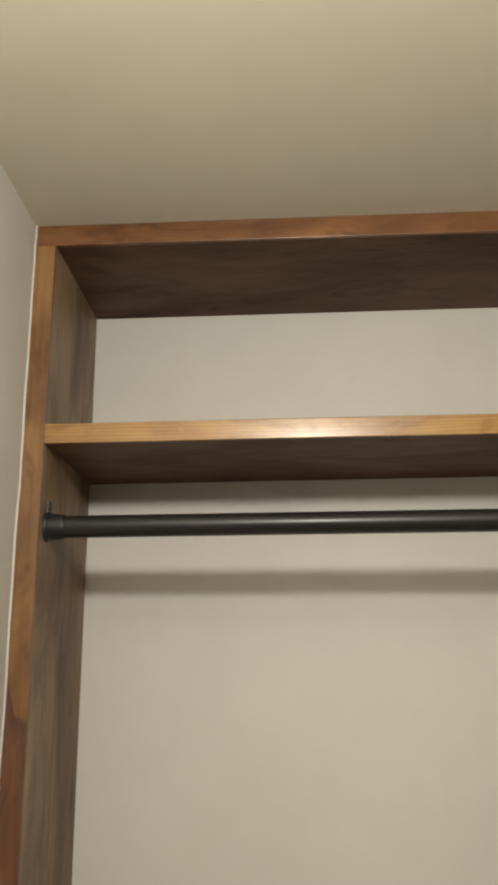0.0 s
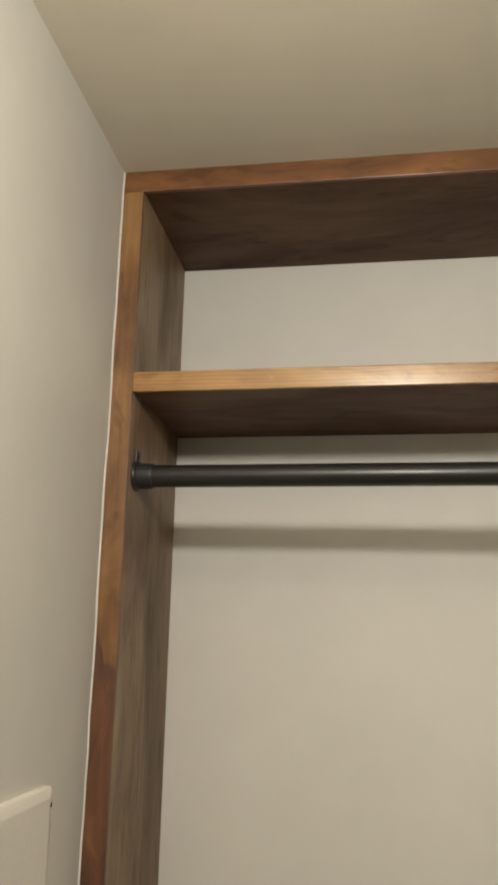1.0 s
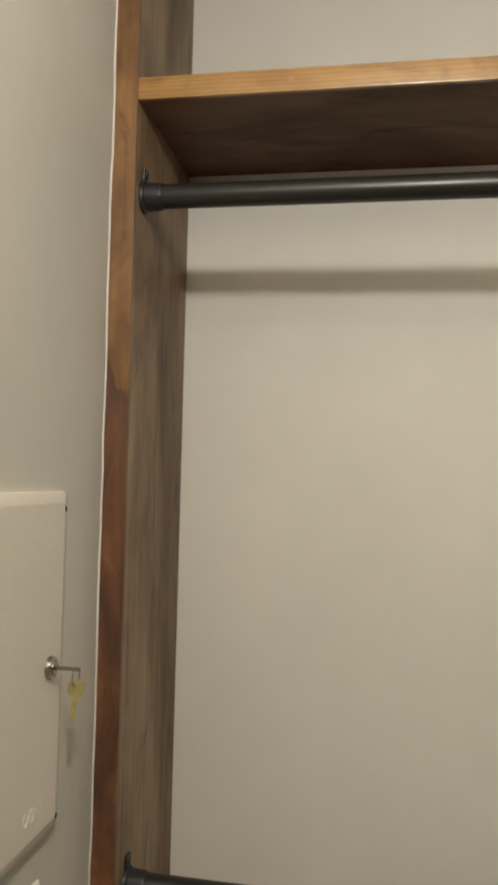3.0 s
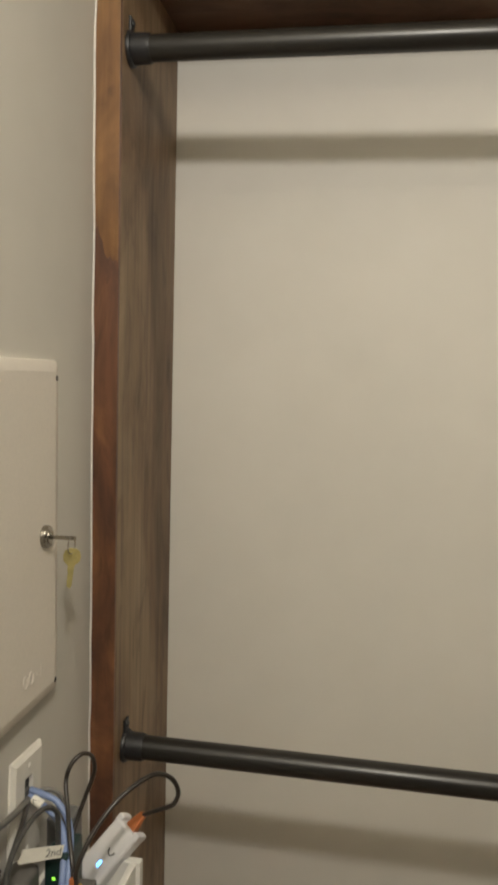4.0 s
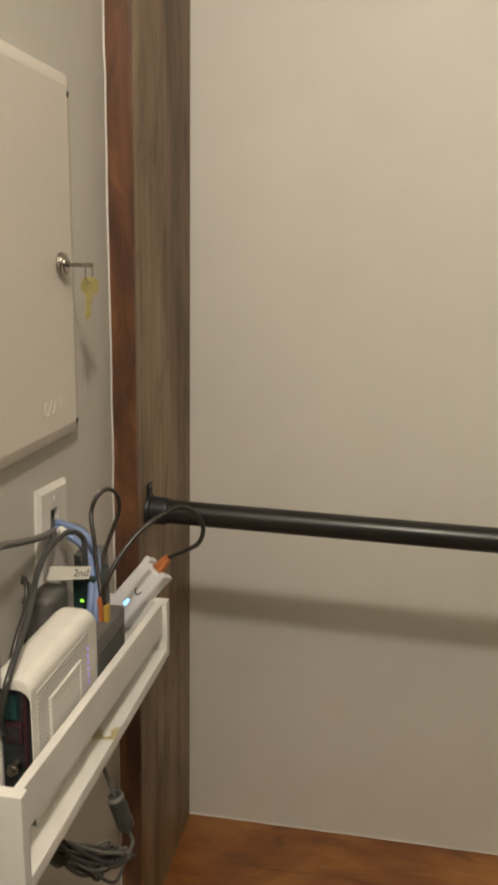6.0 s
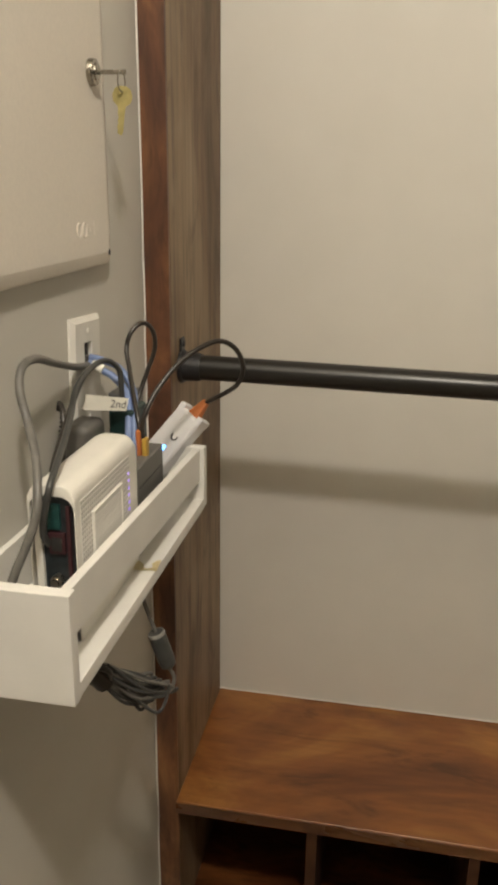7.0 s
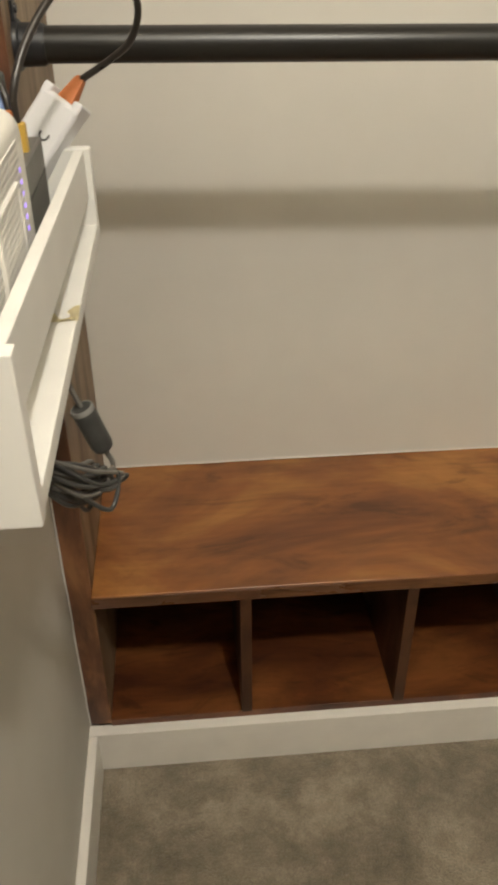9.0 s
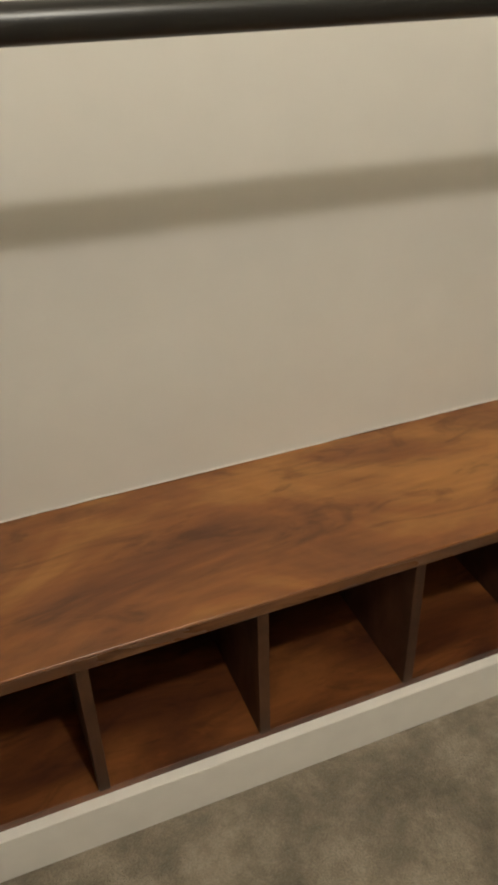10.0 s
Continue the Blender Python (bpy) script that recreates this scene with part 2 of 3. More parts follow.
# ---------- mesh helpers ----------
def box_bm(x0, x1, y0, y1, z0, z1, bevel=0.0, seg=2, bm=None, m=None):
    b = bm or bmesh.new()
    mat = Matrix.LocRotScale(((x0 + x1) / 2, (y0 + y1) / 2, (z0 + z1) / 2), None, (x1 - x0, y1 - y0, z1 - z0))
    made = bmesh.ops.create_cube(b, size=1, matrix=(m @ mat) if m else mat)
    if bevel:
        vs = set(made["verts"])
        es = [e for e in b.edges if e.verts[0] in vs and e.verts[1] in vs]
        bmesh.ops.bevel(b, geom=es, offset=bevel, segments=seg, profile=0.5, affect="EDGES")
    return b


def lathe_bm(profile, m, seg=28, bm=None):
    """A turned solid: (radius, height) pairs round the local z axis, put at the pose m."""
    b = bm or bmesh.new()
    rings = []
    for r, h in profile:
        rings.append([b.verts.new(m @ Vector((r * math.cos(2 * math.pi * k / seg), r * math.sin(2 * math.pi * k / seg), h))) for k in range(seg)])
    for a, c in zip(rings, rings[1:]):
        for k in range(seg):
            b.faces.new((a[k], a[(k + 1) % seg], c[(k + 1) % seg], c[k]))
    b.faces.new(list(reversed(rings[0])))
    b.faces.new(rings[-1])
    return b


def smooth_line(pts, per=8):
    """A Catmull-Rom line through the points."""
    ps = [Vector(p) for p in pts]
    ps = [2 * ps[0] - ps[1]] + ps + [2 * ps[-1] - ps[-2]]
    out = []
    for a, b, c, d in zip(ps, ps[1:], ps[2:], ps[3:]):
        for k in range(per):
            t = k / per
            out.append(0.5 * (2 * b + (c - a) * t + (2 * a - 5 * b + 4 * c - d) * t * t + (3 * b - a - 3 * c + d) * t ** 3))
    out.append(ps[-2])
    return out


def tube_bm(pts, r, seg=10, per=8, bm=None):
    b = bm or bmesh.new()
    line = smooth_line(pts, per)
    up = Vector((0.31, 0.52, 0.79))
    rings = []
    for k, p in enumerate(line):
        d = (line[min(k + 1, len(line) - 1)] - line[max(k - 1, 0)]).normalized()
        up = (up - d * up.dot(d)).normalized()
        s = d.cross(up)
        rings.append([b.verts.new(p + r * (math.cos(2 * math.pi * j / seg) * up + math.sin(2 * math.pi * j / seg) * s)) for j in range(seg)])
    for a, c in zip(rings, rings[1:]):
        for j in range(seg):
            b.faces.new((a[j], a[(j + 1) % seg], c[(j + 1) % seg], c[j]))
    b.faces.new(list(reversed(rings[0])))
    b.faces.new(rings[-1])
    return b


def finish(name, bm, material, smooth=False):
    bmesh.ops.recalc_face_normals(bm, faces=bm.faces)
    me = bpy.data.meshes.new(name)
    bm.to_mesh(me)
    bm.free()
    me.materials.append(material)
    if smooth:
        me.shade_smooth()
        me.set_sharp_from_angle(angle=radians(38))
    ob = new(name, me)
    if smooth:  # flat faces stay flat beside their rounded edges
        ob.modifiers.new("even_normals", "WEIGHTED_NORMAL").keep_sharp = True
    return ob


def part(name, bm, material, parent, label="", smooth=True):
    ob = finish(name, bm, material, smooth)
    ob.parent = parent
    if label:
        ob["label"] = label
    return ob


def thing(name, label, category, group="", kind=""):
    return tagged(new(name), label, category, group, kind)


def fixed(name, bm, material, label, category, smooth=False):
    return tagged(finish(name, bm, material, smooth), label, category, kind="structure")


# ---------- the place: floor, walls, ceiling ----------
XR, YB, H = 1.93, -3.3, 2.44          # right wall, wall behind the camera, ceiling
D, T = 0.286, 0.034                    # depth and thickness of the built-in boards
BASE = 0.086                           # height of the baseboards

fixed("wall_north", box_bm(-0.12, XR + 0.12, 0.0, 0.12, -0.1, H + 0.1), WALL, "greige painted plaster wall behind the hanging rods", "wall")
fixed("wall_west", box_bm(-0.12, 0.0, YB, 0.0, -0.1, H + 0.1), WALL_SHADED, "painted side wall carrying the wiring panel, toned for dimmer light", "wall")
# Unseen walls added to close the room, coloured dark to deepen the shadows.
fixed("wall_east", box_bm(XR, XR + 0.12, YB, 0.0, -0.1, H + 0.1), DIM, "unseen plain wall closing the closet, dark to cut bounced light", "wall")
fixed("wall_south", box_bm(-0.12, XR + 0.12, YB - 0.12, YB, -0.1, H + 0.1), DIM, "unseen plain wall closing the closet, dark to cut bounced light", "wall")
fixed("ceiling", box_bm(0.0, XR, YB, 0.0, H, H + 0.08), CEIL, "warm white painted closet ceiling", "ceiling")


def carpet():
    """One sheet of short pile with an uneven, tufted surface."""
    nx, ny = 180, 210
    xs, ys = np.linspace(0, XR, nx), np.linspace(-1.75, 0, ny)
    gx, gy = np.meshgrid(xs, ys)
    gz = np.random.uniform(-0.0016, 0.0016, gx.shape) + 0.0012 * np.sin(gx * 19 + 3 * np.sin(gy * 7)) * np.cos(gy * 23)
    gz[0, :] = 0.0
    verts = np.stack([gx.ravel(), gy.ravel(), gz.ravel()], 1).tolist()
    idx = np.arange(nx * ny).reshape(ny, nx)
    faces = np.stack([idx[:-1, :-1], idx[:-1, 1:], idx[1:, 1:], idx[1:, :-1]], -1).reshape(-1, 4).tolist()
    n = len(verts)
    verts += [(0, YB, 0), (XR, YB, 0)]
    faces.append([n, n + 1, nx - 1, 0])
    me = bpy.data.meshes.new("floor")
    me.from_pydata(verts, [], faces)
    me.materials.append(CARPET)
    me.shade_smooth()
    return tagged(new("floor", me), "taupe short-pile carpet with mottled tread marks", "carpet", kind="structure")


carpet()


def baseboard(name, x0, x1, y0, y1, label):
    return fixed(name, box_bm(x0, x1, y0, y1, 0.0, BASE, 0.0025), TRIM, label, "baseboard", True)


baseboard("baseboard", 0.0, 0.014, YB, -0.3065, "white painted baseboard along the side wall")
baseboard("baseboard", 0.0, XR, -0.306, -0.2868, "white painted kick board below the storage bench")

# caulk beads where the boards meet the walls and the ceiling
for pts in (((0.0015, -0.2875, BASE), (0.0015, -0.2875, H)), ((T, -0.0015, 0.3665), (XR, -0.0015, 0.3665))):
    n = 60
    a, c = Vector(pts[0]), Vector(pts[1])
    line = [a.lerp(c, k / n) + Vector([random.uniform(-0.0007, 0.0007) for _ in range(3)]) for k in range(n + 1)]
    fixed("trim", tube_bm(line, 0.0012, 6, 1), CAULK, "thin white caulk bead at the board's edge", "caulk", True)

# ---------- built-in frame ----------
frame_unit = thing("closet_surround", "dark-stained wooden frame built into the closet recess", "closet frame")
part("side_panel", box_bm(0.0, T, -D + 0.007, 0.0, BASE, H, 0.0012), SIDE, frame_unit, "umber-stained upright board with vertical grain", False)
part("top_board", box_bm(T, XR, -D + 0.007, 0.0, H - 0.0365, H, 0.0012), UNDER, frame_unit, "dark walnut-brown board under the ceiling", False)
part("edge_trim", box_bm(0.0, T, -D, -D + 0.0066, BASE, H - 0.0367, 0.0014), DARK_Z, frame_unit, "dark mahogany-stained trim strip")


def ragged_strip():
    """A thin golden face strip whose lower end runs out unevenly, lowest at the inner edge."""
    low = [(0.0008, 1.721), (0.006, 1.726), (0.0095, 1.713), (0.0125, 1.707), (0.0155, 1.691), (0.019, 1.685), (0.023, 1.688), (0.027, 1.681), (0.031, 1.684), (T - 0.0008, 1.680)]
    out = low + [(T - 0.0008, H - 0.0369), (0.0008, H - 0.0369)]
    b = bmesh.new()
    f = [[b.verts.new((x, y, z)) for x, z in out] for y in (-D - 0.0007, -D + 0.0002)]
    b.faces.new(f[0])
    b.faces.new(list(reversed(f[1])))
    for k in range(len(out)):
        b.faces.new((f[0][k], f[0][k - 1], f[1][k - 1], f[1][k]))
    return b


part("face_strip", ragged_strip(), GOLD_Z, frame_unit, "golden-brown face strip with a ragged lower end", False)
part("edge_trim", box_bm(0.0, XR, -D, -D + 0.0066, H - 0.0363, H - 0.0005, 0.0014), RED_X, frame_unit, "reddish-brown varnished trim strip")

shelf = thing("closet_shelf", "stained wooden shelf with a glossy golden front edge", "shelf")
part("shelf_board", box_bm(T, XR, -D + 0.007, 0.0, 2.0760, 2.1045, 0.001), UNDER, shelf, "dark walnut-brown board", False)
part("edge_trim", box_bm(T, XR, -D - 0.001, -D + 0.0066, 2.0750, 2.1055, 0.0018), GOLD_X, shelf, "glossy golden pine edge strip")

# ---------- storage bench with open cubbies ----------
bench = thing("storage_bench", "chestnut-stained wooden bench with open shoe cubbies", "bench")
SEAT_Z, FLOOR_Z = 0.365, 0.099
part("seat_board", box_bm(T, XR, -0.2985, 0.0, SEAT_Z - 0.019, SEAT_Z, 0.0022, 3), SEAT, bench, "blotchy chestnut-stained seat board")
part("nosing", box_bm(T, XR, -0.3010, -0.2986, SEAT_Z - 0.0200, SEAT_Z - 0.0018, 0.0009, 2), NOSING, bench, "dark varnished nosing strip")
part("bottom_board", box_bm(T, XR, -0.2900, -0.013, FLOOR_Z - 0.0175, FLOOR_Z, 0.001), CUBBY, bench, "russet cubby floor, darkened for the shade inside", False)
part("back_panel", box_bm(T, XR, -0.0125, -0.0005, 0.081, SEAT_Z - 0.0195), BACKP, bench, "back panel, near black for the shade inside", False)
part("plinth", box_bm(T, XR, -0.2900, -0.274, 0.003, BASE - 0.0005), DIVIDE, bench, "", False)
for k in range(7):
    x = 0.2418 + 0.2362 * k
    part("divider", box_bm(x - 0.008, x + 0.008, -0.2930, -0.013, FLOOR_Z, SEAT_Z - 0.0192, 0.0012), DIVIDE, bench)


# ---------- hanging rods ----------
def hanging_rod(z, y, swing, dip):
    rod = thing("closet_rod", "black metal hanging rod held by a round flange", "closet rod", "hanging rods")
    along_x = Matrix.Translation((T, y, z)) @ Vector((1, swing, dip)).to_track_quat("Z", "Y").to_matrix().to_4x4()
    part("tube", lathe_bm([(0.0166, 0.004), (0.0166, XR - T - 0.001)], along_x, 32), BLACK, rod, "glossy black steel tube")
    fl = part("flange", lathe_bm([(0.0228, 0.0), (0.0228, 0.003), (0.0218, 0.005), (0.0195, 0.006), (0.0188, 0.026), (0.0175, 0.029), (0.0162, 0.029)], along_x, 32), BLACKC, rod, "black cast flange cup")
    tab = box_bm(T, T + 0.0035, y - 0.009, y + 0.009, z + 0.018, z + 0.039, 0.0015)
    part("screw_tab", tab, BLACKC, fl)
    part("screw", lathe_bm([(0.0045, 0.0), (0.004, 0.0018), (0.002, 0.0026)], Matrix.Translation((T + 0.0035, y, z + 0.031)) @ pose(0, 0, 0, 0, 90, 0), 14), BLACKC, fl)
    return rod


hanging_rod(1.9555, -0.248, -0.018, -0.005)
hanging_rod(1.0260, -0.2355, -0.016, -0.0105)

# ---------- wiring panel on the side wall ----------
PX, PY0, PY1, PZ0, PZ1 = 0.012, -0.790, -0.4205, 1.1780, 1.5535
panel = thing("wiring_panel", "cream powder-coated steel wiring cabinet door with lock", "wiring panel")
part("back_box", box_bm(0.0, 0.004, PY0 + 0.006, PY1 - 0.006, PZ0 + 0.006, PZ1 - 0.006), STEELP, panel, "", False)


def dished_door():
    """A pressed steel door: sloped rim, shallow raised field."""
    b = bmesh.new()
    rings = []
    for inset, x in ((0.0, 0.0), (0.0, 0.0075), (0.0016, 0.0095), (0.012, 0.0118), (0.0135, PX)):
        rr = max(0.0095 - inset * 0.5, 0.002)
        ring = []
        for cy, cz, a0 in ((PY1 - inset - rr, PZ1 - inset - rr, 0), (PY0 + inset + rr, PZ1 - inset - rr, 90), (PY0 + inset + rr, PZ0 + inset + rr, 180), (PY1 - inset - rr, PZ0 + inset + rr, 270)):
            for k in range(6):
                a = radians(a0 + 18 * k)
                ring.append(b.verts.new((x, cy + rr * math.cos(a), cz + rr * math.sin(a))))
        rings.append(ring)
    for p, q in zip(rings, rings[1:]):
        for k in range(len(p)):
            b.faces.new((p[k], p[(k + 1) % len(p)], q[(k + 1) % len(p)], q[k]))
    b.faces.new(rings[-1])
    return b


door = part("door", dished_door(), STEELP, panel)
to_x = pose(0, 0, 0, 0, 90, 0)
for z in (1.5335, 1.1905):
    part("screw", lathe_bm([(0.0034, 0.0), (0.0034, 0.0004), (0.0022, 0.0009)], Matrix.Translation((PX - 0.0006, -0.4310, z)) @ to_x, 14), HOLE, door, "dark recessed screw")
LY, LZ = -0.4640, 1.362
lock = part("lock", lathe_bm([(0.0125, 0.0), (0.0125, 0.003), (0.0118, 0.0055), (0.0085, 0.0065), (0.008, 0.0075), (0.0015, 0.0078)], Matrix.Translation((PX, LY, LZ)) @ to_x, 28), METAL, panel, "round nickel cam lock")
part("key_blade", box_bm(PX + 0.007, PX + 0.036, LY - 0.0008, LY + 0.0008, LZ - 0.0022, LZ + 0.0022, 0.0003), METAL, lock)
ring_pts = [(PX + 0.0305 + 0.0008 * math.sin(6.28 * k / 12), LY + 0.001 + 0.0085 * math.sin(6.283 * k / 12), LZ - 0.008 + 0.0095 * math.cos(6.283 * k / 12)) for k in range(13)]
part("key_ring", tube_bm(ring_pts, 0.0007, 6, 4), METAL, lock, "thin wire key ring")


def hanging_key():
    m = Matrix.Translation((PX + 0.0310, LY + 0.004, LZ - 0.0120)) @ pose(0, 0, 0, 4, 6, 24) @ Matrix.Diagonal((0.92, 1, 0.95, 1))
    b = bmesh.new()
    out = [(0.004, 0.0), (0.0085, -0.003), (0.0105, -0.009), (0.0095, -0.015), (0.0045, -0.0195), (0.0038, -0.024), (0.0036, -0.044), (0.0015, -0.0475)]
    out += [(-0.0028, -0.045), (-0.0022, -0.042), (-0.0034, -0.039), (-0.0022, -0.036), (-0.0034, -0.033), (-0.0022, -0.030), (-0.0036, -0.027), (-0.0036, -0.0215), (-0.0045, -0.0195), (-0.0095, -0.015), (-0.0105, -0.009), (-0.0085, -0.003), (-0.004, 0.0)]
    f = [[b.verts.new(m @ Vector((y, s * 0.0010, z))) for y, z in out] for s in (-1, 1)]
    b.faces.new(f[0])
    b.faces.new(list(reversed(f[1])))
    for k in range(len(out)):
        b.faces.new((f[0][k], f[0][k - 1], f[1][k - 1], f[1][k]))
    return b


tagged(part("key", hanging_key(), BRASS, None, "", False), "pale brass key hanging from the wiring panel lock", "key")
# pressed emblem: plain raised shapes
emblem = bmesh.new()
for y, w in ((-0.512, 0.0052), (-0.498, 0.0050)):
    pts = [(PX + 0.0002, y + w * math.cos(6.2832 * k / 14), 1.2165 + 0.0070 * math.sin(6.2832 * k / 14)) for k in range(15)]
    tube_bm(pts, 0.0008, 6, 2, emblem)
for y, z0, z1 in ((-0.4905, 1.2095, 1.2215), (-0.483, 1.2145, 1.2175), (-0.473, 1.2105, 1.224)):
    box_bm(PX - 0.0004, PX + 0.0007, y - 0.0010, y + 0.0013, z0, z1, 0.0005, bm=emblem)
part("emblem", emblem, STEELP, door, "pressed raised emblem")

# ---------- wall plate with cable opening ----------
plate = thing("wall_plate", "white nylon cable wall plate with a small opening", "wall plate")
pm = Matrix.Translation((0.0, -0.4905, 1.0700)) @ pose(0, 0, 0, -3.2, 0, 0)


def plate_bm():
    """A bevelled cover plate with a real opening in the middle."""
    b = bmesh.new()
    def rect(x, hy, hz, up=0.0):
        return [b.verts.new(pm @ Vector((x, sy * hy, up + sz * hz))) for sy, sz in ((-1, -1), (1, -1), (1, 1), (-1, 1))]
    loops = [rect(0.0, 0.0375, 0.0600), rect(0.0025, 0.0375, 0.0600), rect(0.0062, 0.0325, 0.0550), rect(0.0062, 0.0105, 0.0140, 0.020), rect(0.0010, 0.0105, 0.0140, 0.020)]
    for p, q in zip(loops, loops[1:]):
        for k in range(4):
            b.faces.new((p[k], p[(k + 1) % 4], q[(k + 1) % 4], q[k]))
    return b


part("cover", plate_bm(), PLATE, plate, "", False)
part("opening", box_bm(0.0004, 0.0014, -0.0103, 0.0103, 0.0062, 0.0338, m=pm), HOLE, plate, "dark cable opening", False)
part("jack", box_bm(0.0014, 0.0052, -0.0095, 0.0060, 0.0068, 0.0200, 0.0008, m=pm), GREYBOX, plate)
for s in (-1, 1):
    part("screw", lathe_bm([(0.0032, 0.0), (0.003, 0.0008), (0.0012, 0.0014)], pm @ Matrix.Translation((0.0062, 0, s * 0.045)) @ to_x, 14), PLATE, plate)

# ---------- device tray ----------
TX, TY0, TY1, TZ0 = 0.111, -0.803, -0.405, 0.898
tray = thing("wall_tray", "white painted wooden wall tray holding network gear", "tray")
part("end_board", box_bm(0.0, TX, TY0, TY0 + 0.012, TZ0, 0.9885, 0.0016), TRAYW, tray)
part("end_board", box_bm(0.0, TX, TY1 - 0.012, TY1, TZ0 + 0.002, 0.9735, 0.0016), TRAYW, tray)
part("tray_floor", box_bm(0.0, TX - 0.0006, TY0 + 0.0121, TY1 - 0.0121, TZ0 + 0.0004, TZ0 + 0.0135, 0.0014), TRAYW, tray)


def sloping_rail():
    """The front rail; its far end is nailed on a little lower than its near end."""
    b = box_bm(TX - 0.0135, TX - 0.0050, TY0 + 0.0121, TY1 - 0.0121, 0.9470, 0.9865, 0.0014)
    for v in b.verts:
        v.co.z -= 0.0145 * (v.co.y - TY0) / (TY1 - TY0)
    return b


part("front_rail", sloping_rail(), TRAYW, tray)
part("back_rail", box_bm(0.0005, 0.007, TY0 + 0.0121, TY1 - 0.0121, TZ0 + 0.014, 0.9635, 0.001), TRAYW, tray)
FZ = TZ0 + 0.0136


def crumpled_tape():
    """A torn strip of tape, one end folded up."""
    b = bmesh.new()
    rows = []
    for k in range(9):
        u = k / 8
        z = FZ + 0.0006 + 0.0075 * max(0.0, 0.45 - u) + 0.0012 * math.sin(9 * u)
        rows.append([b.verts.new((0.0845 + 0.0265 * u, -0.608 + 0.012 * u + w + 0.0015 * math.sin(5 * u + 40 * w), z + 0.0016 * math.sin(200 * w + 6 * u))) for w in (-0.009, -0.0045, 0.0, 0.0045, 0.009)])
    for p, q in zip(rows, rows[1:]):
        for k in range(4):
            b.faces.new((p[k], p[k + 1], q[k + 1], q[k]))
    bmesh.ops.solidify(b, geom=b.faces[:], thickness=0.0008)
    return b


tagged(part("tape_scrap", crumpled_tape(), CHIP, None), "crumpled pale yellow tape scrap on the tray", "tape")

# gateway: rounded white case, open port bay towards the room
gateway = thing("network_gateway", "warm white plastic network gateway with dimpled side", "modem")
GX0, GX1, GY0, GY1, GZ1 = 0.0510, 0.0905, -0.737, -0.588, 1.0435


def gateway_case():
    """A case with a broadly rounded top; the port bay is sunk into its near end."""
    b = bmesh.new()
    r = 0.0125
    turns = (0, 15, 30, 45, 60, 75, 90)
    sect = [(GX0, FZ)] + [(GX0 + r - r * math.cos(radians(a)), GZ1 - r + r * math.sin(radians(a))) for a in turns]
    sect += [(GX1 - r + r * math.sin(radians(a)), GZ1 - r + r * math.cos(radians(a))) for a in turns] + [(GX1, FZ)]
    cx, cz = (GX0 + GX1) / 2, FZ
    rings = []
    for y, k in ((GY1, 0.90), (GY1 - 0.003, 0.955), (GY1 - 0.009, 0.99), (GY1 - 0.02, 1.0), (GY0 + 0.004, 1.0), (GY0 + 0.001, 0.992), (GY0, 0.975), (GY0, 0.93), (GY0 + 0.012, 0.93)):
        rings.append([b.verts.new((cx + (x - cx) * k, y, cz + (z - cz) * k)) for x, z in sect])
    for p, q in zip(rings, rings[1:]):
        for k in range(len(p)):
            b.faces.new((p[k], p[(k + 1) % len(p)], q[(k + 1) % len(p)], q[k]))
    b.faces.new(rings[0])
    b.faces.new(rings[-1])
    return b


part("case", gateway_case(), MODEM, gateway)
part("dimpled_side", box_bm(GX1 - 0.001, GX1 + 0.0006, GY0 + 0.009, GY1 - 0.028, FZ + 0.050, GZ1 - 0.015, 0.0004), GRILLE, gateway, "finely dimpled side panel", False)
part("raised_field", box_bm(GX1, GX1 + 0.0024, -0.7035, -0.6415, FZ + 0.046, 1.0085, 0.0018, 3), GRILLE, gateway, "raised dimpled field", False)
rim = box_bm(GX1, GX1 + 0.0030, -0.707, -0.7035, FZ + 0.044, 1.0115, 0.001)
box_bm(GX1, GX1 + 0.0030, -0.7035, -0.638, 1.0085, 1.0115, 0.001, bm=rim)
box_bm(GX1, GX1 + 0.0030, -0.6415, -0.638, FZ + 0.044, 1.0085, 0.001, bm=rim)
part("field_rim", rim, MODEM, gateway)
BX0, BX1 = GX0 + 0.0100, GX1 - 0.0055
part("bay_jamb", box_bm(GX0 + 0.003, BX0 - 0.0003, GY0 + 0.0015, GY0 + 0.011, FZ + 0.030, GZ1 - 0.012, 0.0015), MODEM, gateway)
bay = part("port_bay", box_bm(BX0, BX1, GY0 + 0.004, GY0 + 0.011, FZ + 0.030, GZ1 - 0.0105, 0.001), PORT, gateway, "dark port bay")
part("circuit_block", box_bm(BX0 + 0.004, BX0 + 0.0155, GY0 + 0.001, GY0 + 0.006, 1.0060, 1.0270, 0.001), TEAL, bay)
part("port_rim", box_bm(BX0 + 0.0055, BX0 + 0.0190, GY0 + 0.001, GY0 + 0.006, 0.9855, 1.0035, 0.0006), MAROON, bay)
part("port", box_bm(BX0 + 0.0080, BX0 + 0.0165, GY0 + 0.0002, GY0 + 0.004, 0.9885, 0.9995), HOLE, bay, "", False)
part("bay_edge", box_bm(BX1 - 0.0035, BX1 - 0.0004, GY0 + 0.0015, GY0 + 0.006, 0.962, 1.026, 0.0006), MAROON, bay)
part("coax_nut", lathe_bm([(0.005, 0), (0.005, 0.007), (0.0035, 0.0075), (0.0035, 0.011)], Matrix.Translation((BX0 + 0.011, GY0 + 0.005, 0.963)) @ pose(0, 0, 0, 90, 0, 0), 12), METAL, bay)
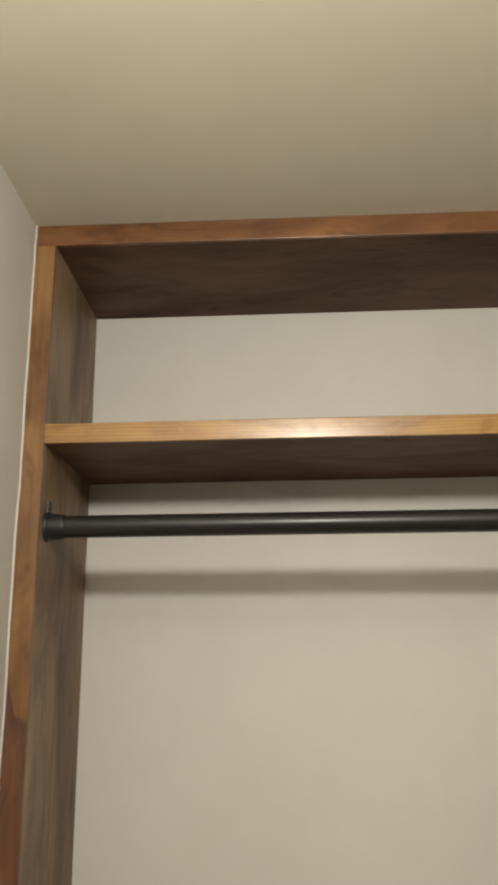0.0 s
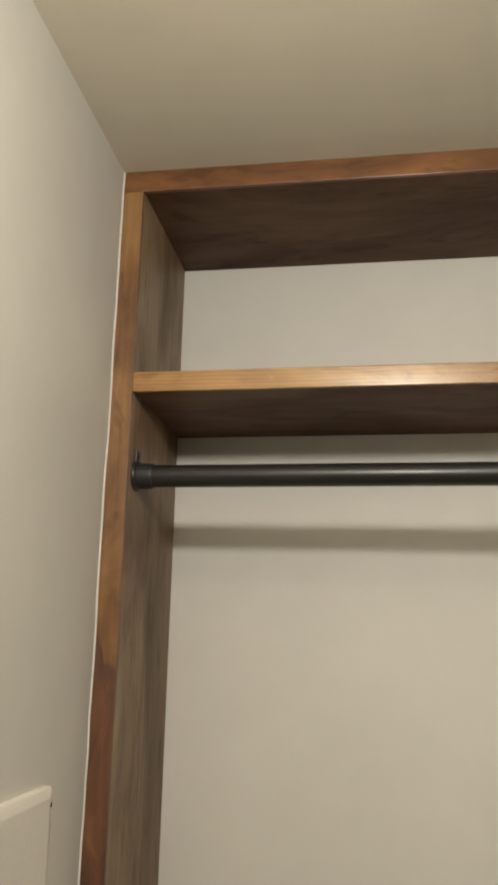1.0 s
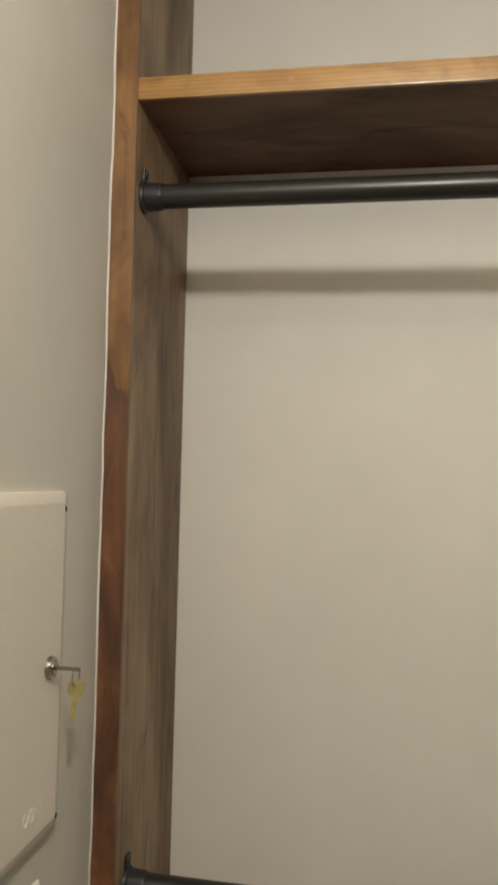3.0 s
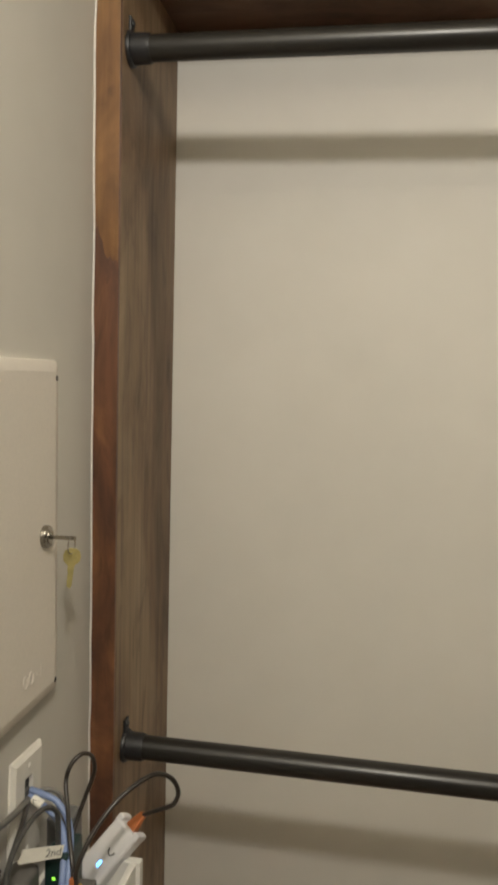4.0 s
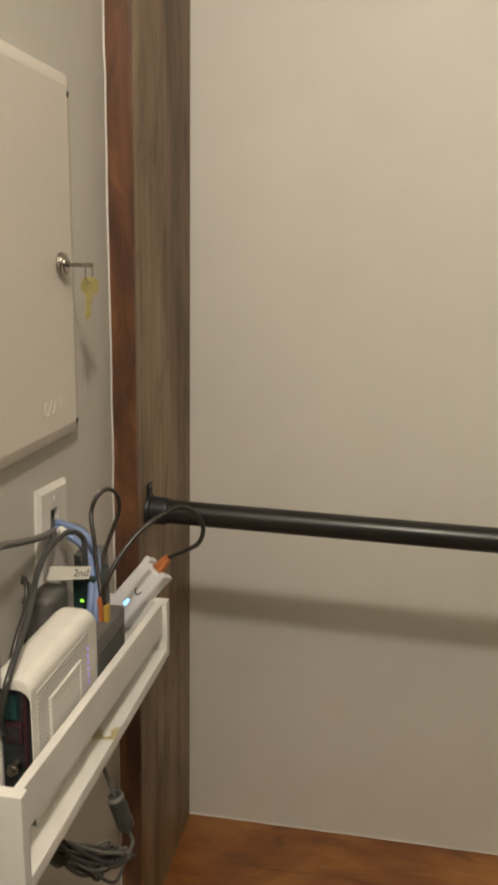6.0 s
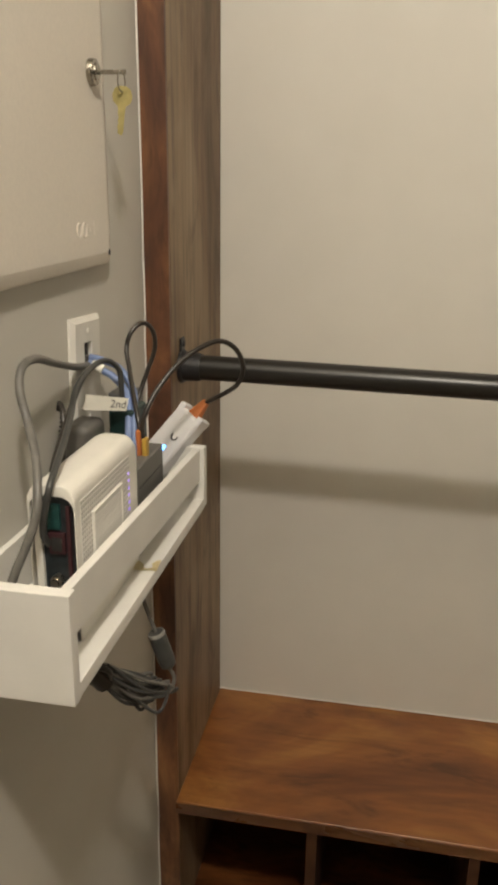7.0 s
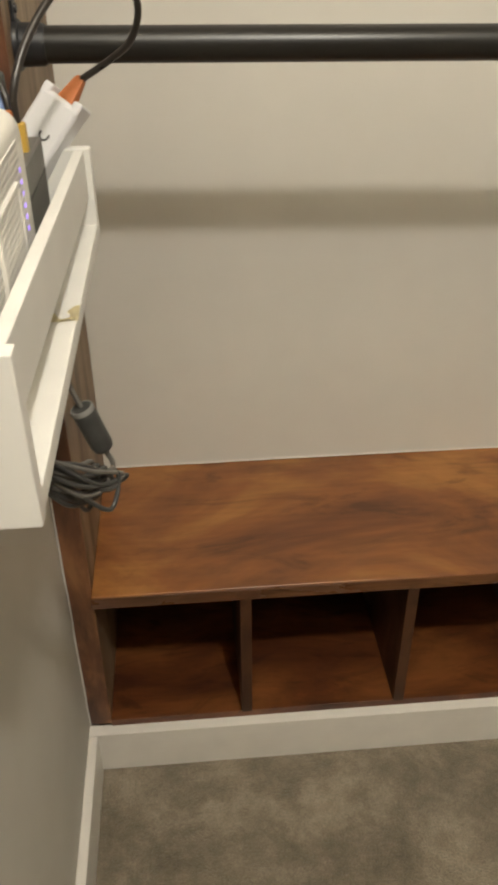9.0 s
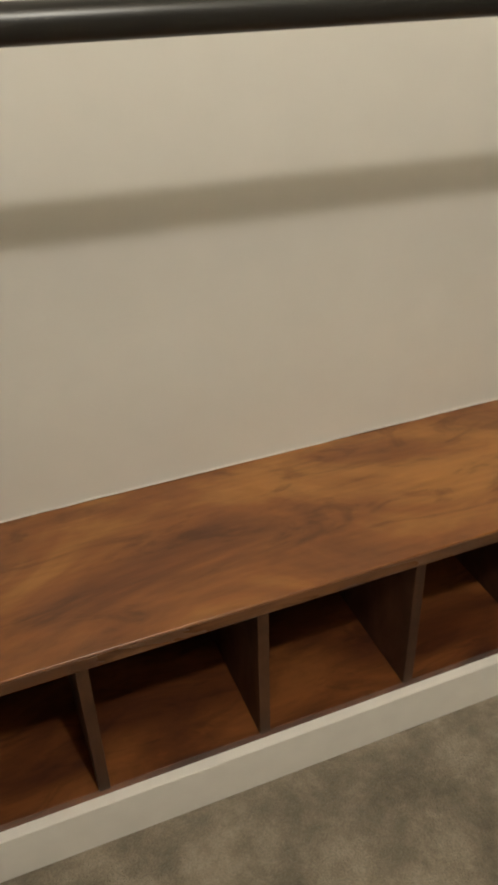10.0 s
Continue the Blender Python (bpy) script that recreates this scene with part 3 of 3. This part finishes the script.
for k in range(6):
    part("indicator", box_bm(GX1 + 0.0001, GX1 + 0.0009, -0.6195, -0.6165, 0.977 + 0.0068 * k, 0.9795 + 0.0068 * k), LED_VIOLET, gateway, "violet indicator lamp", False)

# grey flat switch box
switch = thing("network_switch", "flat mid-grey plastic network switch in the tray", "network switch")
part("case", box_bm(0.052, 0.087, -0.580, -0.498, FZ, 1.0030, 0.0022, 3), GREYBOX, switch)
part("seam", box_bm(0.0515, 0.0874, -0.577, -0.501, 0.9815, 0.9823), HOLE, switch, "", False)
for k, mt in enumerate((ORANGE, YELLOW)):
    part("plug", box_bm(0.0725 + 0.0062 * k, 0.0780 + 0.0062 * k, -0.543, -0.534, 1.001, 1.029 - 0.008 * k, 0.0016), mt, switch, ("orange plug boot", "amber plug")[k])

# white injector leaning on the tray's end
ax = Vector((0.61, 0.227, 0.757)).normalized()
wx = Vector((0.79, -0.46, -0.41))
wx = (wx - ax * wx.dot(ax)).normalized()
nx_ = ax.cross(wx).normalized()
nx_ = -nx_ if nx_.y > 0 else nx_
im = Matrix.Translation((0.0925, -0.4105, 1.0120)) @ Matrix((wx, nx_, ax)).transposed().to_4x4()
injector = thing("power_injector", "cool white plastic power injector leaning in the tray", "power adapter")
part("case", box_bm(-0.0190, 0.0190, -0.021, 0.0, -0.078, 0.0, 0.0045, 4, m=im), INJECT, injector)
for k in (-1, 1):
    part("end_lip", box_bm(k * 0.0147 - 0.0043, k * 0.0147 + 0.0043, -0.0205, -0.0005, -0.006, 0.0045, 0.002, 3, m=im), INJECT, injector)
arc = [im @ Vector((0.0050 + 0.0040 * math.cos(radians(a)), 0.0002, -0.0310 + 0.0046 * math.sin(radians(a)))) for a in range(170, 381, 21)]
part("emblem", tube_bm(arc, 0.0009, 6, 3), INK, injector, "small dark curved emblem")
part("indicator", box_bm(0.0010, 0.0045, -0.0005, 0.0007, -0.055, -0.047, 0.0004, m=im), LED_BLUE, injector, "glowing blue lamp")
boot = box_bm(-0.0070, 0.0080, -0.017, -0.005, -0.002, 0.022, 0.0025, m=im)
for v in boot.verts:  # tapers to the cord
    q = im.inverted() @ v.co
    k = 1 - 0.5 * max(0.0, q.z) / 0.022
    v.co = im @ Vector((0.0005 + (q.x - 0.0005) * k, -0.011 + (q.y + 0.011) * k, q.z))
part("plug", boot, ORANGE, injector, "orange plug boot")

# boxes and adapters behind
adapter = thing("power_adapter", "dark grey plastic power adapter behind the gateway", "power adapter")
part("case", box_bm(0.010, 0.040, -0.580, -0.534, FZ, 1.040, 0.008, 4), GREYBOX, adapter)
spiral = [(0.0135 + 0.0021 * math.cos(1.05 * k) + 0.0001 * k, -0.586 + 0.0021 * math.sin(1.05 * k), 1.0265 + 0.00072 * k) for k in range(48)]
part("strain_relief", tube_bm(spiral, 0.0011, 6, 2), CBLACK, adapter, "black coiled strain relief")
onu = thing("fiber_terminal", "dark teal plastic fiber terminal with a green lamp", "network box")
part("case", box_bm(0.040, 0.066, -0.528, -0.484, FZ, 1.044, 0.003, 3), plain("dark_teal_plastic", (0.012, 0.035, 0.032), 0.4), onu)
part("indicator", box_bm(0.049, 0.0525, -0.5289, -0.5278, 1.0165, 1.019), LED_GREEN, onu, "small green lamp", False)
slab = thing("cable_box", "slim grey plastic cable box standing in the tray", "network box")
part("case", box_bm(0.016, 0.046, -0.466, -0.432, FZ, 1.045, 0.003, 3), plain("slate_plastic", (0.16, 0.158, 0.155), 0.45), slab)


# ---------- cables ----------
def cable(pts, r, mat, label, per=8):
    return tagged(finish("cable", tube_bm(pts, r, 10, per), mat, True), label, "cable")


cable([(0.0760, -0.538, 1.018), (0.0735, -0.534, 1.036), (0.064, -0.518, 1.056), (0.052, -0.494, 1.078), (0.0445, -0.480, 1.097), (0.0475, -0.473, 1.113), (0.056, -0.463, 1.1215), (0.0625, -0.449, 1.113), (0.0628, -0.441, 1.092), (0.056, -0.447, 1.068), (0.050, -0.456, 1.046), (0.046, -0.474, 1.020)], 0.0025, CBLACK, "glossy black cable bent into a narrow loop")
plug_end = im @ Vector((0.0005, -0.011, 0.019))
cable([(0.0790, -0.539, 1.020), (0.0800, -0.538, 1.040), (0.090, -0.520, 1.067), (0.110, -0.494, 1.093), (0.136, -0.466, 1.1065), (0.152, -0.447, 1.097), (0.1585, -0.434, 1.075), (0.151, -0.422, 1.053), (0.134, -0.409, 1.038), plug_end], 0.0027, CBLACK, "black cable arching from switch to injector")
cable([(0.040, -0.780, 0.930), (0.048, -0.775, 0.963), (0.054, -0.769, 0.984), (0.063, -0.762, 1.008), (0.068, -0.756, 1.028), (0.065, -0.745, 1.046), (0.055, -0.725, 1.063), (0.040, -0.704, 1.083), (0.031, -0.695, 1.105), (0.029, -0.684, 1.1205), (0.027, -0.654, 1.121), (0.020, -0.602, 1.106), (0.0125, -0.540, 1.089), (0.007, -0.490, 1.080)], 0.0036, CGREY, "thick grey cable looping up to the wall plate")
cable([(0.066, -0.7335, 0.992), (0.0655, -0.742, 1.004), (0.0685, -0.746, 1.020), (0.0725, -0.746, 1.036), (0.0735, -0.740, 1.047), (0.069, -0.715, 1.056), (0.060, -0.680, 1.062), (0.047, -0.635, 1.070), (0.040, -0.606, 1.084), (0.038, -0.569, 1.0935), (0.042, -0.536, 1.096), (0.048, -0.516, 1.084), (0.050, -0.515, 1.066), (0.050, -0.516, 1.040)], 0.0029, CDARK, "charcoal cable bent over to the fiber terminal")
cable([(0.050, -0.700, 0.950), (0.043, -0.690, 0.990), (0.042, -0.668, 1.030), (0.040, -0.630, 1.060), (0.034, -0.590, 1.078), (0.024, -0.545, 1.083), (0.007, -0.492, 1.078)], 0.0028, CBLACK, "black cable running to the wall plate")
cable([(0.0135, -0.586, 1.058), (0.017, -0.591, 1.066), (0.025, -0.603, 1.060), (0.030, -0.618, 1.030), (0.030, -0.628, 0.990), (0.030, -0.632, 0.940)], 0.0024, CBLACK, "black power lead of the adapter")
cable([(0.007, -0.490, 1.083), (0.018, -0.494, 1.078), (0.036, -0.497, 1.070), (0.053, -0.507, 1.054), (0.0630, -0.534, 1.028), (0.0640, -0.542, 1.004), (0.0640, -0.543, 0.960)], 0.0038, CBLUE, "blue network cable curving down into the tray")
cable([(0.007, -0.487, 1.088), (0.020, -0.489, 1.086), (0.040, -0.490, 1.078), (0.058, -0.502, 1.058), (0.0690, -0.534, 1.028), (0.0705, -0.544, 1.004), (0.0700, -0.546, 0.960)], 0.0036, CBLUE, "blue network cable curving down into the tray")
cable([(0.006, -0.484, 1.075), (0.016, -0.474, 1.082), (0.028, -0.458, 1.070), (0.034, -0.450, 1.044)], 0.0026, CLIGHT, "light grey cable stub above the cable box")
wrap = tube_bm([(0.0130, -0.4925, 1.0815), (0.0185, -0.4945, 1.0790), (0.0245, -0.4960, 1.0765)], 0.0052, 12, 4)
wrapped = tagged(part("cable_label", wrap, PAPER, None), "cream paper label wrapped round a blue cable", "label")
for k in range(3):
    u = 0.0150 + 0.003 * k
    part("print_bar", tube_bm([(u, -0.4975, 1.0835 - 0.0005 * k), (u + 0.0008, -0.4990, 1.0785 - 0.0005 * k)], 0.0007, 6, 2), INK, wrapped)

# flag label with writing
across = Vector((0.70, 0.69, -0.20)).normalized()
up = Vector((0.16, 0.12, 0.98))
up = (up - across * up.dot(across)).normalized()
tagm = Matrix.Translation((0.0465, -0.549, 1.0565)) @ Matrix((across, up, across.cross(up))).transposed().to_4x4()


def torn_flag():
    """A folded strip of label paper with a slanting, torn end."""
    out = [(-0.0245, -0.0060), (-0.0215, -0.0078), (0.0225, -0.0062), (0.0228, 0.0068), (-0.0240, 0.0074), (-0.0220, 0.0020)]
    b = bmesh.new()
    f = [[b.verts.new(tagm @ Vector((x, y, z))) for x, y in out] for z in (-0.0003, 0.0003)]
    b.faces.new(list(reversed(f[0])))
    b.faces.new(f[1])
    for k in range(len(out)):
        b.faces.new((f[0][k], f[0][k - 1], f[1][k - 1], f[1][k]))
    return b


flag = tagged(part("cable_flag", torn_flag(), PAPER, None, "", False), "cream paper cable flag with printed word", "label")
txt = bpy.data.curves.new("print", "FONT")
txt.body, txt.size, txt.align_x, txt.align_y = "2nd", 0.0115, "CENTER", "CENTER"
tmp = new("print", txt)
dg = bpy.context.evaluated_depsgraph_get()
me = bpy.data.meshes.new_from_object(tmp.evaluated_get(dg))
bpy.data.objects.remove(tmp)
me.transform(tagm @ Matrix.Translation((0.0125, 0, 0.0007)))
me.materials.append(INK)
word = new("print", me)
word.parent = flag

# cord bundle and ferrite hanging under the tray
cord = thing("cord_bundle", "dark grey power cord bundle hanging beneath the tray", "cable bundle")
rnd = random.Random(5)
for k in range(11):
    u = k / 10
    a = Vector((0.066 + 0.010 * u, -0.712 + 0.008 * rnd.random(), 0.8985))
    n1 = Vector((0.080 + 0.007 * u, -0.694 + 0.006 * rnd.random(), 0.848 + 0.008 * rnd.random()))
    n2 = Vector((0.094 + 0.014 * u, -0.668 + 0.010 * rnd.random(), 0.806 + 0.020 * rnd.random()))
    lo = Vector((0.104 + 0.022 * u, -0.646 + 0.02 * rnd.random(), 0.780 + 0.022 * rnd.random()))
    hi = Vector((0.110 + 0.022 * u, -0.632 + 0.02 * rnd.random(), 0.790 + 0.020 * rnd.random()))
    back = Vector((0.100 + 0.016 * u, -0.656 + 0.010 * rnd.random(), 0.808 + 0.018 * rnd.random()))
    part("cord_loop", tube_bm([a, n1, n2, lo, hi, back, n1 + Vector((0.004, 0.003, 0.004))], 0.0017, 8, 7), CDARK if k % 3 else CGREY, cord)
part("cord_tie", tube_bm([(0.076, -0.692, 0.842), (0.086, -0.701, 0.862), (0.094, -0.694, 0.856), (0.088, -0.684, 0.838), (0.076, -0.692, 0.842)], 0.0030, 8, 5), CBLACK, cord)
part("cord_sleeve", tube_bm([(0.070, -0.722, 0.890), (0.074, -0.711, 0.875), (0.081, -0.698, 0.856), (0.086, -0.686, 0.838)], 0.0085, 12, 6), CBLACK, cord, "black sleeve round the cords")
ferr = thing("ferrite_cord", "dark grey cord with a ferrite core below the tray", "cable")
fa, fb = Vector((0.1010, -0.582, 0.831)), Vector((0.1140, -0.580, 0.791))
fm = Matrix.Translation(fb) @ (fa - fb).to_track_quat("Z", "Y").to_matrix().to_4x4()
L = (fa - fb).length
part("ferrite", lathe_bm([(0.0055, 0.0), (0.0078, 0.002), (0.0088, 0.007), (0.0090, L - 0.005), (0.0084, L - 0.001), (0.0060, L)], fm, 20), CDARK, ferr, "dark grey ferrite core")
part("collar", lathe_bm([(0.0089, L - 0.0045), (0.0094, L - 0.003), (0.0086, L - 0.0006)], fm, 20), CLIGHT, ferr, "light ring at the core's end")
part("cord", tube_bm([(0.086, -0.588, 0.9000), (0.090, -0.586, 0.870), fa, fa.lerp(fb, 0.5), fb, (0.119, -0.579, 0.776), (0.114, -0.586, 0.766), (0.106, -0.596, 0.775)], 0.0021, 8, 6), CGREY, ferr)
